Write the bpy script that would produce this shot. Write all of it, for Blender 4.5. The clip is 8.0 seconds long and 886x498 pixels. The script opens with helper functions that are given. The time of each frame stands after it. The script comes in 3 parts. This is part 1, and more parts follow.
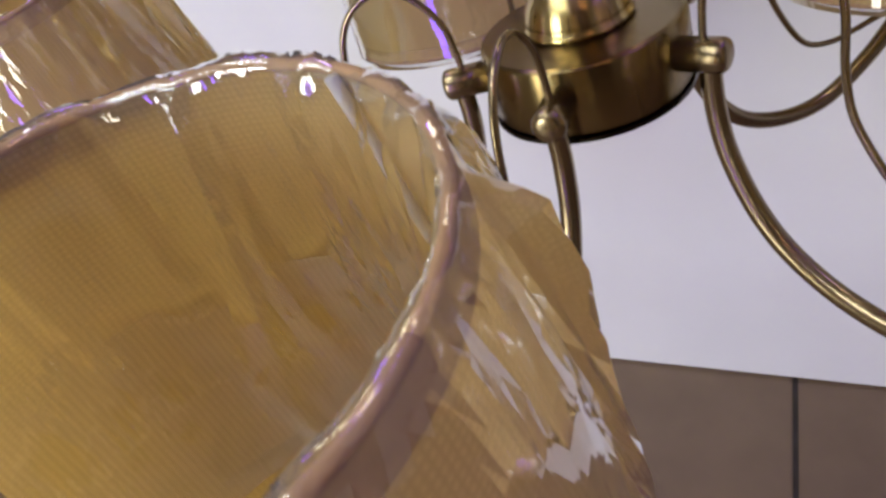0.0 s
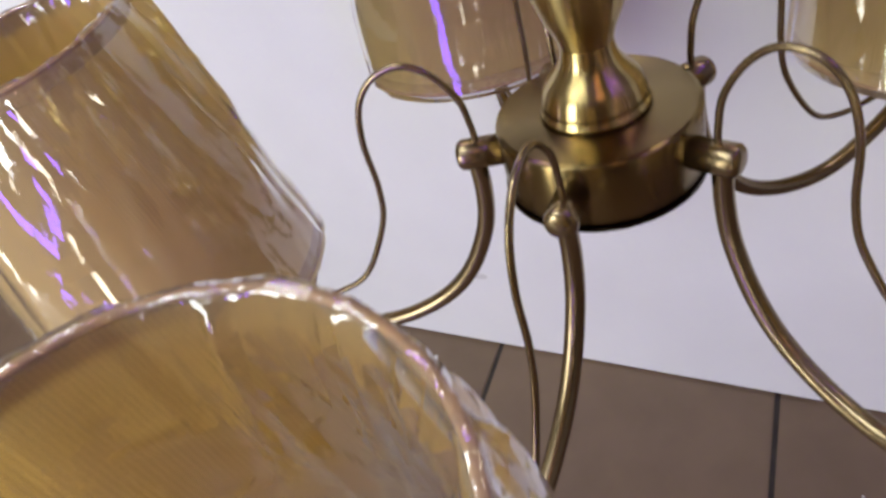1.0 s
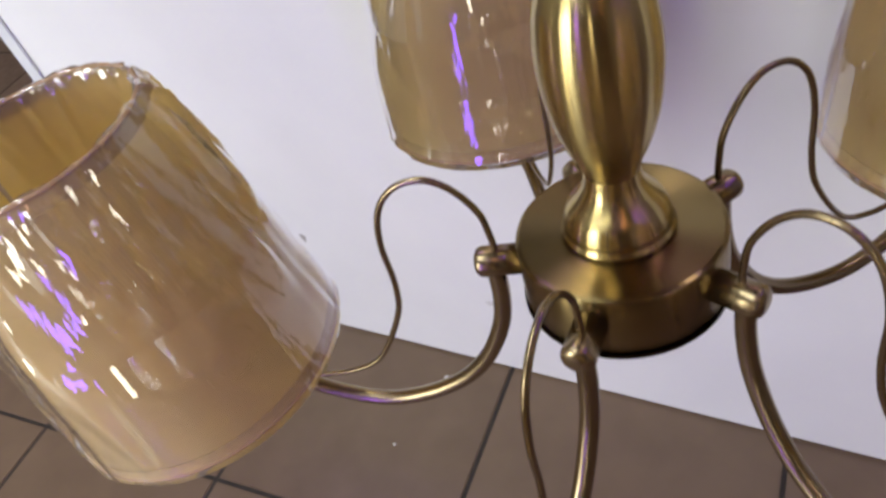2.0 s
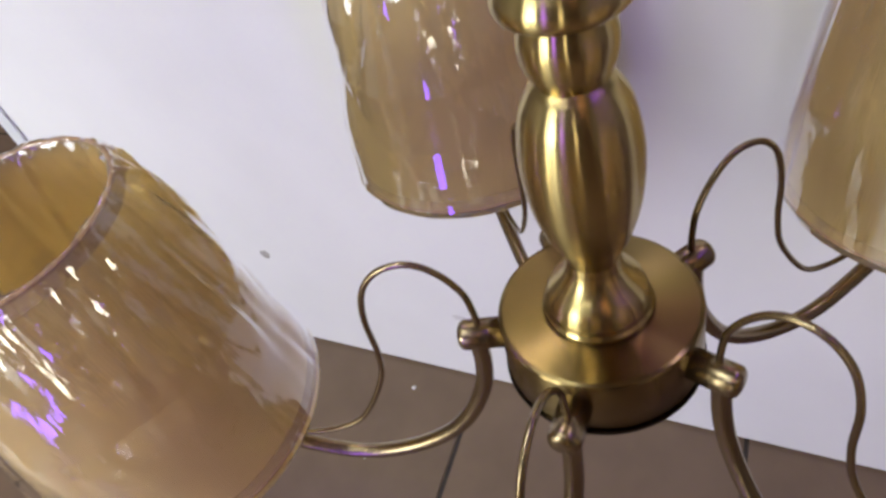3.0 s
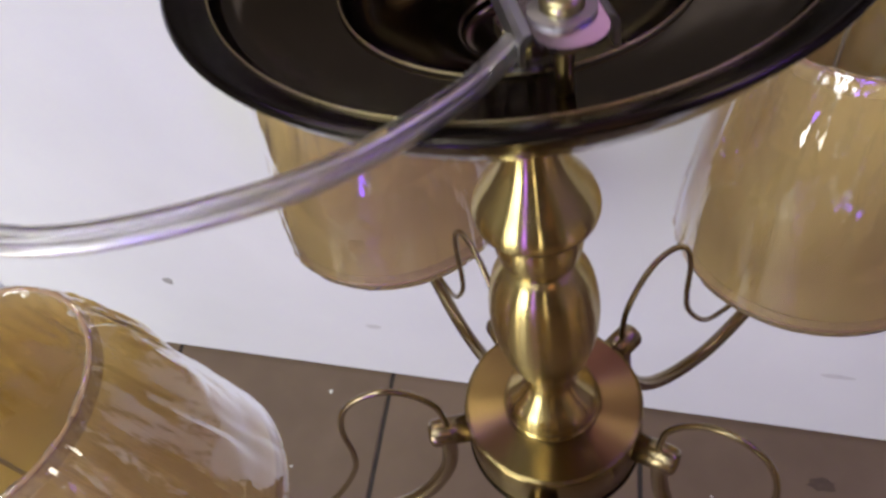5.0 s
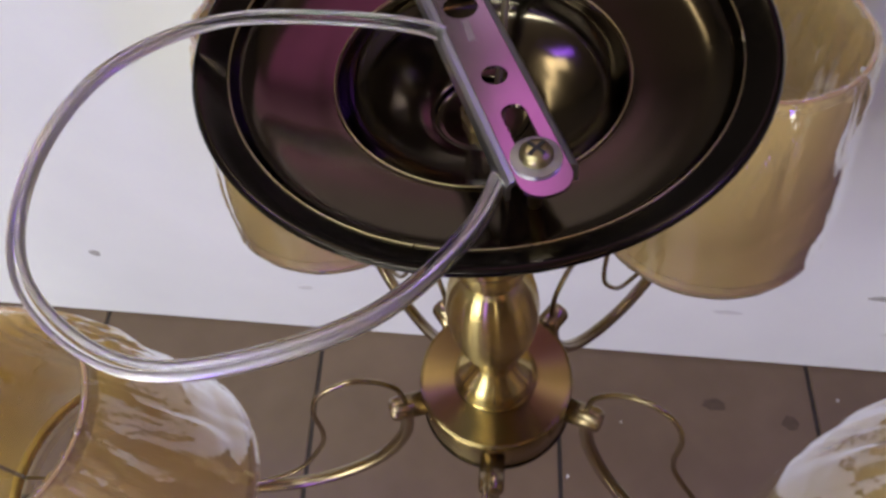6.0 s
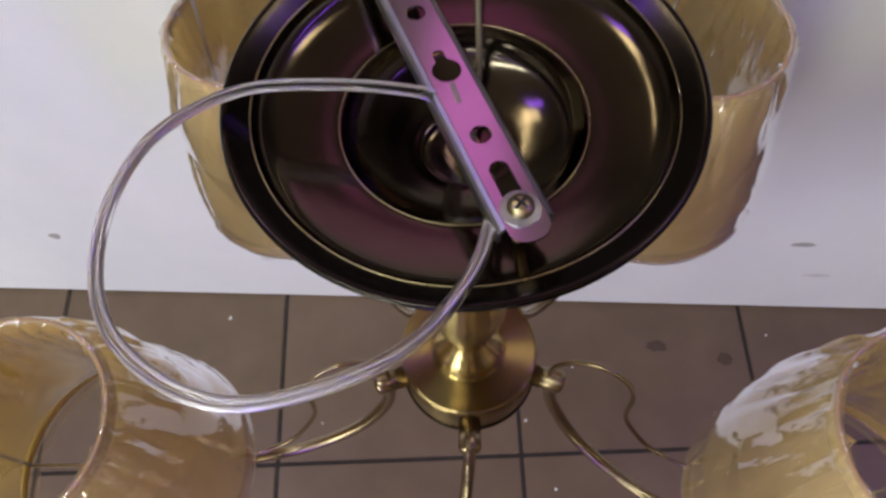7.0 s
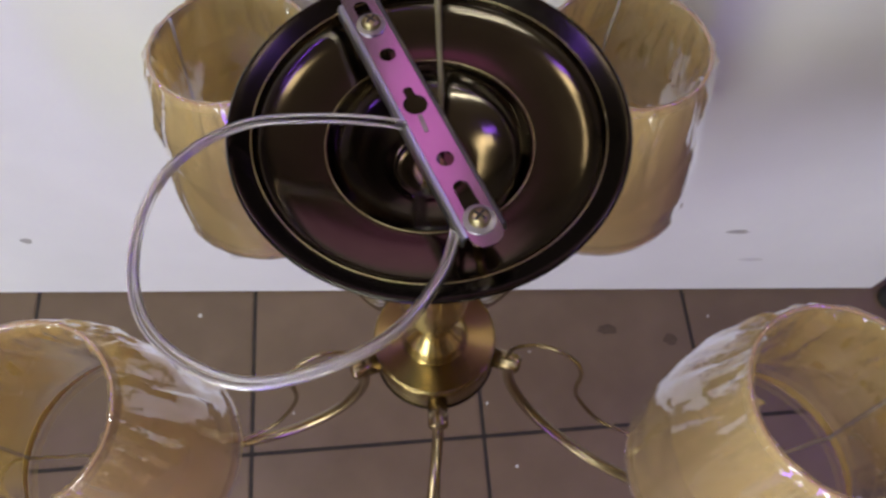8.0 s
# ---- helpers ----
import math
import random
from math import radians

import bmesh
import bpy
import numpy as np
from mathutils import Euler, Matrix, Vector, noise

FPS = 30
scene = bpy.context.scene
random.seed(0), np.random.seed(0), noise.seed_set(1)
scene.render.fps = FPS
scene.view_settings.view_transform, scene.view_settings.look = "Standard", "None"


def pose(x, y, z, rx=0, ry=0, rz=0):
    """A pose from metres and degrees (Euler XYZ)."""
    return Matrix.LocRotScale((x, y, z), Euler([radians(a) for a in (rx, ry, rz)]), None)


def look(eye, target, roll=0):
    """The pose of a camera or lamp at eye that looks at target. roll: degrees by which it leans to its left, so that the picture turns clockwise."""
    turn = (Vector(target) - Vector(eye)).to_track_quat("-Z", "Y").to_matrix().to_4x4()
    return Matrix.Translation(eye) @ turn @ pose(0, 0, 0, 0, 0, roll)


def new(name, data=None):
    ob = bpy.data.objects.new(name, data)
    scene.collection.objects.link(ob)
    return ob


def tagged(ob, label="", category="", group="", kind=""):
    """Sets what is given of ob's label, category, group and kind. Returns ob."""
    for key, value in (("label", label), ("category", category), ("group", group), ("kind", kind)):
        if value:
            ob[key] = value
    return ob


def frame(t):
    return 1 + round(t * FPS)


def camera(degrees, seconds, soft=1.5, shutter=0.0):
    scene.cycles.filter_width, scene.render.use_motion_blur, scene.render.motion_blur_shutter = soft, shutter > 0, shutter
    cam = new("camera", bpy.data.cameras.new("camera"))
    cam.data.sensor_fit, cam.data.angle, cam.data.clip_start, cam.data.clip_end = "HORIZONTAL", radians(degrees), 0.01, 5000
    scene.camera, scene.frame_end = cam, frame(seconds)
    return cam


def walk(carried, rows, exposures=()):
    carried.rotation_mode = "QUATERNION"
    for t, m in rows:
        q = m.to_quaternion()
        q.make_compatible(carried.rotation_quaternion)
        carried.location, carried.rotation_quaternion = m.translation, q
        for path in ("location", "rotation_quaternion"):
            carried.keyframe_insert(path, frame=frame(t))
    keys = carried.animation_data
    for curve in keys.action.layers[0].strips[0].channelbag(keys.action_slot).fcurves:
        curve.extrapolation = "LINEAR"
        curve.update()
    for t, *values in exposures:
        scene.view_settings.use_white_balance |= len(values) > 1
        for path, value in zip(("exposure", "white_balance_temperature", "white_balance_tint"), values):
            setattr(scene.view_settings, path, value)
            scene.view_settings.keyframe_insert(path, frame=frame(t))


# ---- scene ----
cam = camera(61.08, 8.0, soft=2.8, shutter=0.5)
PATH = [
    (0.0, (0.0974, -0.2559, 0.7260), (-0.0452, -0.0696, 0.5390), -23.25),
    (0.5, (0.0918, -0.2469, 0.7446), (-0.0467, -0.0679, 0.5477), -21.82),
    (1.0, (0.0898, -0.2245, 0.7689), (-0.0483, -0.0500, 0.5677), -20.99),
    (1.5, (0.0857, -0.2005, 0.7869), (-0.0565, -0.0316, 0.5838), -21.04),
    (2.0, (0.0792, -0.1804, 0.8077), (-0.0624, -0.0151, 0.6013), -20.44),
    (3.5, (0.0546, -0.1468, 0.8568), (-0.0587, 0.0211, 0.6355), -18.62),
    (4.0, (0.0450, -0.1374, 0.8705), (-0.0581, 0.0317, 0.6452), -18.18),
    (4.5, (0.0351, -0.1269, 0.8972), (-0.0559, 0.0402, 0.6652), -17.07),
    (6.0, (0.0084, -0.1167, 0.9939), (-0.0268, 0.0277, 0.7334), -8.25),
    (6.5, (0.0024, -0.1153, 1.0197), (-0.0194, 0.0172, 0.7514), -5.94),
    (7.0, (-0.0069, -0.1145, 1.0477), (-0.0184, 0.0117, 0.7758), -3.51),
    (7.5, (-0.0078, -0.1186, 1.0651), (-0.0152, 0.0071, 0.7928), -2.71),
    (8.0, (-0.0114, -0.1329, 1.0998), (-0.0059, -0.0099, 0.8262), 2.09),
]
walk(cam, [(t, look(eye, target, roll)) for t, eye, target, roll in PATH], [(0.0, 0.0), (4.5, 0.0), (6.0, -0.08), (8.0, -0.14)])

# ---- light ----
world = bpy.data.worlds.new("world")
scene.world = world
world.use_nodes = True
bg = world.node_tree.nodes["Background"]
bg.inputs[0].default_value = (0.55, 0.6, 0.75, 1)
bg.inputs[1].default_value = 0.3
scene.view_settings.exposure = 0.0
CEIL = 2.75


def lamp(x, y, z, sx, sy, watts, colour, aim=None):
    """An area lamp under the ceiling that shines down, or at a point."""
    data = bpy.data.lights.new("ceiling_lamp", "AREA")
    data.shape, data.size, data.size_y, data.energy, data.color = "RECTANGLE", sx, sy, watts, colour
    ob = new("ceiling_lamp", data)
    ob.matrix_world = look((x, y, z), aim or (x, y + 1e-4, 0))
    return ob


WARM, COOL, VIOLET, PINK = (1.0, 0.87, 0.60), (0.92, 0.985, 0.965), (0.21, 0.07, 1.0), (0.82, 0.10, 0.66)
# x, y, length along x, length along y, watts, colour
LAMPS = [
    (-1.1, -0.55, 1.5, 0.08, 14, COOL),
    (-1.1, -1.15, 1.5, 0.08, 15, COOL),
    (-0.7, -2.1, 1.5, 0.08, 8.5, COOL),
    (1.3, -1.5, 0.9, 0.12, 3.4, (1.0, 0.50, 0.30)),
    (-0.3, -1.25, 2.4, 0.04, 2.2, VIOLET),
    (1.9, 0.1, 0.05, 1.6, 10, VIOLET),
    (-0.08, 1.60, 0.30, 1.3, 0.85, PINK),
    (-0.9, 1.5, 0.05, 1.2, 3.5, WARM),
    (-1.3, 0.75, 0.6, 0.16, 4.5, VIOLET),
    (1.15, 0.85, 0.16, 0.5, 2.5, VIOLET),
    (0.85, 0.95, 0.5, 0.3, 4.0, WARM),
    (-1.05, 1.05, 0.5, 0.3, 4.0, WARM),
]
for x, y, sx, sy, watts, colour in LAMPS:
    lamp(x, y, CEIL - 0.035, sx, sy, watts, colour)
# daylight through the open shop front
lamp(-1.80, -2.88, 1.0, 1.15, 1.4, 76, (0.92, 0.965, 0.95), (-0.3, 0.1, 0.7))
# added pink light high on the far wall, unseen, for the mounting strip's reflections
lamp(0.08, 2.36, 2.15, 0.8, 0.9, 0.7, PINK, (0.08, 0.0, 1.5))
# tubes of the strip lights that stand on the floor: x, y, width, watts, colour
STRIPS = [
    (-0.25, -1.35, 0.13, 4.4, VIOLET, "tall violet strip light standing on the tiles"),
    (-0.92, -1.20, 0.12, 3.2, (1.0, 0.95, 0.80), "tall cream strip light standing on the tiles"),
    (0.42, -1.60, 0.06, 2.2, (1.0, 0.92, 0.72), "tall cream strip light standing on the tiles"),
]
for x, y, wide, watts, colour, words in STRIPS:
    lamp(x, y, 0.60, wide, 1.04, watts, colour, (-0.1, 0.0, 0.60))


# ---- materials ----
def material(name):
    m = bpy.data.materials.new(name)
    m.use_nodes = True
    nt = m.node_tree
    return m, nt, nt.nodes["Principled BSDF"]


def node(nt, kind, **values):
    n = nt.nodes.new(kind)
    for key, value in values.items():
        if key in n.inputs:
            n.inputs[key].default_value = value
    return n


def noise_tex(nt, scale, detail=4.0, stretch=(1, 1, 1), space="Object"):
    co = nt.nodes.new("ShaderNodeTexCoord")
    mp = nt.nodes.new("ShaderNodeMapping")
    mp.inputs["Scale"].default_value = stretch
    nt.links.new(co.outputs[space], mp.inputs[0])
    n = node(nt, "ShaderNodeTexNoise", Scale=scale, Detail=detail)
    nt.links.new(mp.outputs[0], n.inputs["Vector"])
    return n


def ramp(nt, source, stops):
    r = nt.nodes.new("ShaderNodeValToRGB")
    while len(r.color_ramp.elements) < len(stops):
        r.color_ramp.elements.new(0.5)
    for e, (p, c) in zip(r.color_ramp.elements, stops):
        e.position, e.color = p, (*c, 1) if len(c) == 3 else c
    nt.links.new(source, r.inputs[0])
    return r


def grey(a):
    return (a, a, a)


def bump(nt, b, source, strength, distance=0.001):
    n = node(nt, "ShaderNodeBump", Strength=strength, Distance=distance)
    nt.links.new(source, n.inputs["Height"])
    nt.links.new(n.outputs[0], b.inputs["Normal"])
    return n


def metal(name, light, dark, rough, stretch=(1, 1, 1), grain=400, brushed=0.0, relief=0.0, spread=0.3):
    m, nt, b = material(name)
    b.inputs["Metallic"].default_value = 1
    blotch = noise_tex(nt, 35, 5)
    c = ramp(nt, blotch.outputs[0], [(0.3, dark), (0.7, light)])
    nt.links.new(c.outputs[0], b.inputs["Base Color"])
    fine = noise_tex(nt, grain, 3, stretch)
    r = ramp(nt, fine.outputs[0], [(0.3, grey(rough * (1 - spread))), (0.7, grey(rough * (1 + spread)))])
    nt.links.new(r.outputs[0], b.inputs["Roughness"])
    if relief:
        bump(nt, b, fine.outputs[0], relief, 0.0003)
    if brushed:
        b.inputs["Anisotropic"].default_value = brushed
        tg = nt.nodes.new("ShaderNodeTangent")
        tg.direction_type, tg.axis = "RADIAL", "Z"
        nt.links.new(tg.outputs[0], b.inputs["Tangent"])
        b.inputs["Anisotropic Rotation"].default_value = 0.25
    return m


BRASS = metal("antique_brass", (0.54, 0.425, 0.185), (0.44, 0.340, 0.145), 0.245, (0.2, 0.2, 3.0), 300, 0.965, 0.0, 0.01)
# same brass as the column, colour lowered for the dark surroundings the hub reflects
HUB_BRASS = metal("shaded_brass", (0.275, 0.205, 0.092), (0.21, 0.155, 0.066), 0.245, (0.2, 0.2, 3.0), 300, 0.94, 0.0, 0.015)
BRASS_TUBE = metal("brass_tube", (0.33, 0.26, 0.155), (0.26, 0.20, 0.115), 0.26, spread=0.03)
BLACK_BRASS = metal("blackened_brass", (0.130, 0.106, 0.074), (0.100, 0.082, 0.057), 0.13, spread=0.05)
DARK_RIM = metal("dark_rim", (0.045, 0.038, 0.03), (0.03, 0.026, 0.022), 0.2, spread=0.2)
ZINC = metal("zinc_plate", (0.72, 0.66, 0.70), (0.62, 0.56, 0.62), 0.15, spread=0.06)
SCREW = metal("yellow_zinc", (0.58, 0.50, 0.27), (0.45, 0.38, 0.2), 0.3, spread=0.1)
STEEL = metal("steel_wire", (0.5, 0.5, 0.52), (0.35, 0.35, 0.37), 0.4)
FLANGE = metal("bright_zinc", (0.80, 0.80, 0.80), (0.70, 0.70, 0.71), 0.34, spread=0.04)


def fabric(name, tint, through_light):
    m, nt, b = material(name)
    uv = nt.nodes.new("ShaderNodeUVMap")
    waves = []
    for axis, scale in (("X", 15.0), ("Y", 17.0)):
        w = node(nt, "ShaderNodeTexWave", Scale=scale, Distortion=0.6, Detail=2.0)
        w.bands_direction = axis
        nt.links.new(uv.outputs[0], w.inputs["Vector"])
        waves.append(w)
    mul = nt.nodes.new("ShaderNodeMath")
    mul.operation = "MULTIPLY"
    nt.links.new(waves[0].outputs["Fac"], mul.inputs[0])
    nt.links.new(waves[1].outputs["Fac"], mul.inputs[1])
    cloth = ramp(nt, mul.outputs[0], [(0.0, (0.790, 0.655, 0.285)), (0.55, (0.910, 0.780, 0.365))])
    slub = noise_tex(nt, 55, 3, (1, 1, 0.5))
    tone = ramp(nt, slub.outputs[0], [(0.3, grey(0.93 * tint)), (0.7, grey(tint))])
    mix = nt.nodes.new("ShaderNodeMix")
    mix.data_type, mix.blend_type = "RGBA", "MULTIPLY"
    mix.inputs[0].default_value = 1
    nt.links.new(cloth.outputs[0], mix.inputs[6])
    nt.links.new(tone.outputs[0], mix.inputs[7])
    nt.links.new(mix.outputs[2], b.inputs["Base Color"])
    b.inputs["Roughness"].default_value = 0.75
    b.inputs["Sheen Weight"].default_value = 0.2
    bump(nt, b, mul.outputs[0], 0.22, 0.0004)
    # the open weave lets more light through than it throws back
    pale = nt.nodes.new("ShaderNodeMix")
    pale.data_type = "RGBA"
    pale.inputs[0].default_value = 0.25
    pale.inputs[7].default_value = (1, 0.86, 0.58, 1)
    nt.links.new(mix.outputs[2], pale.inputs[6])
    tl = nt.nodes.new("ShaderNodeBsdfTranslucent")
    nt.links.new(pale.outputs[2], tl.inputs[0])
    ms = nt.nodes.new("ShaderNodeMixShader")
    ms.inputs[0].default_value = through_light
    nt.links.new(b.outputs[0], ms.inputs[1])
    nt.links.new(tl.outputs[0], ms.inputs[2])
    nt.links.new(ms.outputs[0], nt.nodes["Material Output"].inputs[0])
    return m


FABRIC = fabric("shade_fabric", 1.0, 0.62)


def plain(name, colour, rough, dark=0.85, scale=30.0, bumpy=0.1, spec=0.5):
    m, nt, b = material(name)
    n = noise_tex(nt, scale, 6)
    c = ramp(nt, n.outputs[0], [(0.3, tuple(a * dark for a in colour)), (0.7, colour)])
    nt.links.new(c.outputs[0], b.inputs["Base Color"])
    b.inputs["Roughness"].default_value = rough
    b.inputs["Specular IOR Level"].default_value = spec
    if bumpy:
        f = noise_tex(nt, scale * 8, 4)
        bump(nt, b, f.outputs[0], bumpy, 0.001)
    return m


ROD = plain("rod_paint", (0.52, 0.50, 0.48), 0.4, 0.85, 150, 0)
BAND = plain("hem_fabric", (0.60, 0.44, 0.17), 0.75, 0.82, 220)
TRIM = plain("trim_tape", (0.50, 0.31, 0.15), 0.7, 0.8, 200)


def film_material():
    """Clear wrapping film: mostly see-through, with a sharp gloss."""
    m, nt, b = material("clear_film")
    clear = node(nt, "ShaderNodeBsdfTransparent", Color=(0.99, 0.985, 0.98, 1))
    gloss = node(nt, "ShaderNodeBsdfGlossy", Roughness=0.06)
    gloss.inputs["Color"].default_value = (1, 1, 1, 1)
    haze = node(nt, "ShaderNodeBsdfDiffuse")
    haze.inputs["Color"].default_value = (0.86, 0.81, 0.70, 1)
    n = noise_tex(nt, 120, 2, (1, 1, 0.3))
    co = nt.nodes.new("ShaderNodeTexCoord")
    tall = nt.nodes.new("ShaderNodeMapping")
    tall.inputs["Scale"].default_value = (1.2, 1.2, 0.4)
    nt.links.new(co.outputs["Object"], tall.inputs[0])
    warp = node(nt, "ShaderNodeVectorMath")
    warp.operation = "MULTIPLY_ADD"
    nt.links.new(n.outputs["Color"], warp.inputs[0])
    warp.inputs[1].default_value = (0.012, 0.012, 0.012)
    nt.links.new(tall.outputs[0], warp.inputs[2])
    cells = node(nt, "ShaderNodeTexVoronoi", Scale=42.0)
    nt.links.new(warp.outputs[0], cells.inputs["Vector"])
    height = node(nt, "ShaderNodeMath")
    height.operation = "MULTIPLY_ADD"
    nt.links.new(cells.outputs["Distance"], height.inputs[0])
    height.inputs[1].default_value = 1.0
    nt.links.new(n.outputs[0], height.inputs[2])
    bn = node(nt, "ShaderNodeBump", Strength=0.06, Distance=0.0030)
    nt.links.new(height.outputs[0], bn.inputs["Height"])
    nt.links.new(bn.outputs[0], gloss.inputs["Normal"])
    fr = node(nt, "ShaderNodeFresnel", IOR=1.5)
    nt.links.new(bn.outputs[0], fr.inputs["Normal"])
    boost = node(nt, "ShaderNodeMath")
    boost.operation = "MULTIPLY_ADD"
    nt.links.new(fr.outputs[0], boost.inputs[0])
    boost.inputs[1].default_value, boost.inputs[2].default_value = 2.6, 0.04
    a = nt.nodes.new("ShaderNodeMixShader")
    a.inputs[0].default_value = 0.08
    nt.links.new(clear.outputs[0], a.inputs[1])
    nt.links.new(haze.outputs[0], a.inputs[2])
    c = nt.nodes.new("ShaderNodeMixShader")
    nt.links.new(boost.outputs[0], c.inputs[0])
    nt.links.new(a.outputs[0], c.inputs[1])
    nt.links.new(gloss.outputs[0], c.inputs[2])
    nt.links.new(c.outputs[0], nt.nodes["Material Output"].inputs[0])
    return m


FILM = film_material()


def clear_pvc():
    m, nt, b = material("clear_pvc")
    b.inputs["Base Color"].default_value = (1.0, 0.99, 0.98, 1)
    b.inputs["Roughness"].default_value = 0.05
    b.inputs["IOR"].default_value = 1.42
    b.inputs["Transmission Weight"].default_value = 1.0
    return m


PVC = clear_pvc()
STRAND = metal("tinned_strand", (0.90, 0.88, 0.86), (0.78, 0.76, 0.74), 0.42)
WALL = plain("white_paint", (0.80, 0.80, 0.81), 0.55, 0.955, 9, 0.06, 0.3)
# for walls out of view, dark only so the metal reflects dark there
DARK_WALL = plain("unseen_wall_dark", (0.13, 0.115, 0.105), 0.7, 0.85, 2, 0.05)
CEILING = plain("ceiling_cream", (0.52, 0.45, 0.36), 0.7, 0.8, 1.5, 0.05)
ROOM = plain("room_paint", (0.40, 0.37, 0.34), 0.7, 0.9, 2, 0.05)
GROUT = plain("dark_grout", (0.045, 0.036, 0.03), 0.9, 0.6, 60, 0.2)
SMUDGE = plain("smudge", (0.42, 0.40, 0.38), 0.8, 0.8, 200, 0)
FAINT = plain("faint_scuff", (0.66, 0.65, 0.65), 0.7, 0.9, 200, 0)
STRIP = plain("pale_strip", (0.70, 0.72, 0.76), 0.4, 0.93, 20, 0.02)
CHIP = plain("plaster_chip", (0.75, 0.73, 0.70), 0.8, 0.85, 300, 0)
DIRT = plain("dried_dirt", (0.115, 0.077, 0.05), 0.75, 0.7, 150, 0)
BLACK = plain("black_rubber", (0.02, 0.02, 0.02), 0.5, 0.8, 60, 0)
FRAME = plain("lamp_frame", (0.7, 0.7, 0.7), 0.5, 0.9, 20, 0)


def tile_material():
    m, nt, b = material("brown_tile")
    info = nt.nodes.new("ShaderNodeObjectInfo")
    n = noise_tex(nt, 14, 6)
    add = nt.nodes.new("ShaderNodeMath")
    add.operation = "MULTIPLY_ADD"
    nt.links.new(info.outputs["Random"], add.inputs[0])
    add.inputs[1].default_value = 0.25
    nt.links.new(n.outputs[0], add.inputs[2])
    c = ramp(nt, add.outputs[0], [(0.35, (0.138, 0.091, 0.055)), (0.85, (0.180, 0.121, 0.075))])
    nt.links.new(c.outputs[0], b.inputs["Base Color"])
    dirt = noise_tex(nt, 45, 5)
    r = ramp(nt, dirt.outputs[0], [(0.3, grey(0.32)), (0.7, grey(0.5))])
    nt.links.new(r.outputs[0], b.inputs["Roughness"])
    fine = noise_tex(nt, 300, 3)
    bump(nt, b, fine.outputs[0], 0.08, 0.0006)
    return m


TILE = tile_material()


# ---- mesh helpers ----
def mesh_object(name, verts, faces, mat, parent=None, label="", smooth=True, uvs=None):
    me = bpy.data.meshes.new(name)
    me.from_pydata([tuple(p) for p in verts], [], faces)
    if uvs is not None:
        layer = me.uv_layers.new(name="UVMap")
        idx = np.empty(len(me.loops), dtype=np.int32)
        me.loops.foreach_get("vertex_index", idx)
        layer.data.foreach_set("uv", np.asarray(uvs, dtype=np.float32)[idx].ravel())
    me.materials.append(mat)
    me.polygons.foreach_set("use_smooth", [smooth] * len(me.polygons))
    me.update()
    ob = new(name, me)
    if parent is not None:
        ob.parent = parent
    if label:
        tagged(ob, label)
    return ob


def part(name, bm, mat, parent, label="", smooth=False):
    me = bpy.data.meshes.new(name)
    bmesh.ops.recalc_face_normals(bm, faces=bm.faces)
    bm.to_mesh(me)
    bm.free()
    me.materials.append(mat)
    me.polygons.foreach_set("use_smooth", [smooth] * len(me.polygons))
    ob = new(name, me)
    if parent is not None:
        ob.parent = parent
    if label:
        tagged(ob, label)
    return ob


def spline(points, steps=6):
    """A smooth line through the points (Catmull-Rom)."""
    p = [np.array(q, float) for q in points]
    p = [2 * p[0] - p[1]] + p + [2 * p[-1] - p[-2]]
    out = []
    for i in range(1, len(p) - 2):
        for k in range(steps):
            t = k / steps
            a, b, c, d = p[i - 1], p[i], p[i + 1], p[i + 2]
            out.append(0.5 * (2 * b + (c - a) * t + (2 * a - 5 * b + 4 * c - d) * t * t + (3 * b - a - 3 * c + d) * t ** 3))
    out.append(p[-2])
    return out


def lathe(profile, n=64):
    """Vertices and faces of a profile of (radius, height) turned round z."""
    verts, faces = [], []
    for r, z in profile:
        for k in range(n):
            a = 2 * math.pi * k / n
            verts.append((r * math.cos(a), r * math.sin(a), z))
    for i in range(len(profile) - 1):
        for k in range(n):
            j = (k + 1) % n
            faces.append((i * n + k, i * n + j, (i + 1) * n + j, (i + 1) * n + k))
    return verts, faces


def tube(points, radius, n=12, squash=1.0):
    """Vertices and faces of a round tube along the points, closed at its ends. radius: a number or one for each point."""
    pts = [np.array(p, float) for p in points]
    m = len(pts)
    rad = [radius] * m if np.isscalar(radius) else list(radius)
    verts, faces = [], []
    normal = None
    for i, p in enumerate(pts):
        d = pts[min(i + 1, m - 1)] - pts[max(i - 1, 0)]
        d = d / (np.linalg.norm(d) + 1e-12)
        if normal is None:
            normal = np.cross(d, (0.31, 0.17, 0.94))
            if np.linalg.norm(normal) < 0.1:
                normal = np.cross(d, (1, 0, 0))
        normal = normal - d * normal.dot(d)
        normal = normal / np.linalg.norm(normal)
        other = np.cross(d, normal)
        for k in range(n):
            a = 2 * math.pi * k / n
            verts.append(p + rad[i] * (math.cos(a) * normal + squash * math.sin(a) * other))
    for i in range(m - 1):
        for k in range(n):
            j = (k + 1) % n
            faces.append((i * n + k, i * n + j, (i + 1) * n + j, (i + 1) * n + k))
    faces.append(tuple(range(n))[::-1])
    faces.append(tuple((m - 1) * n + k for k in range(n)))
    return verts, faces


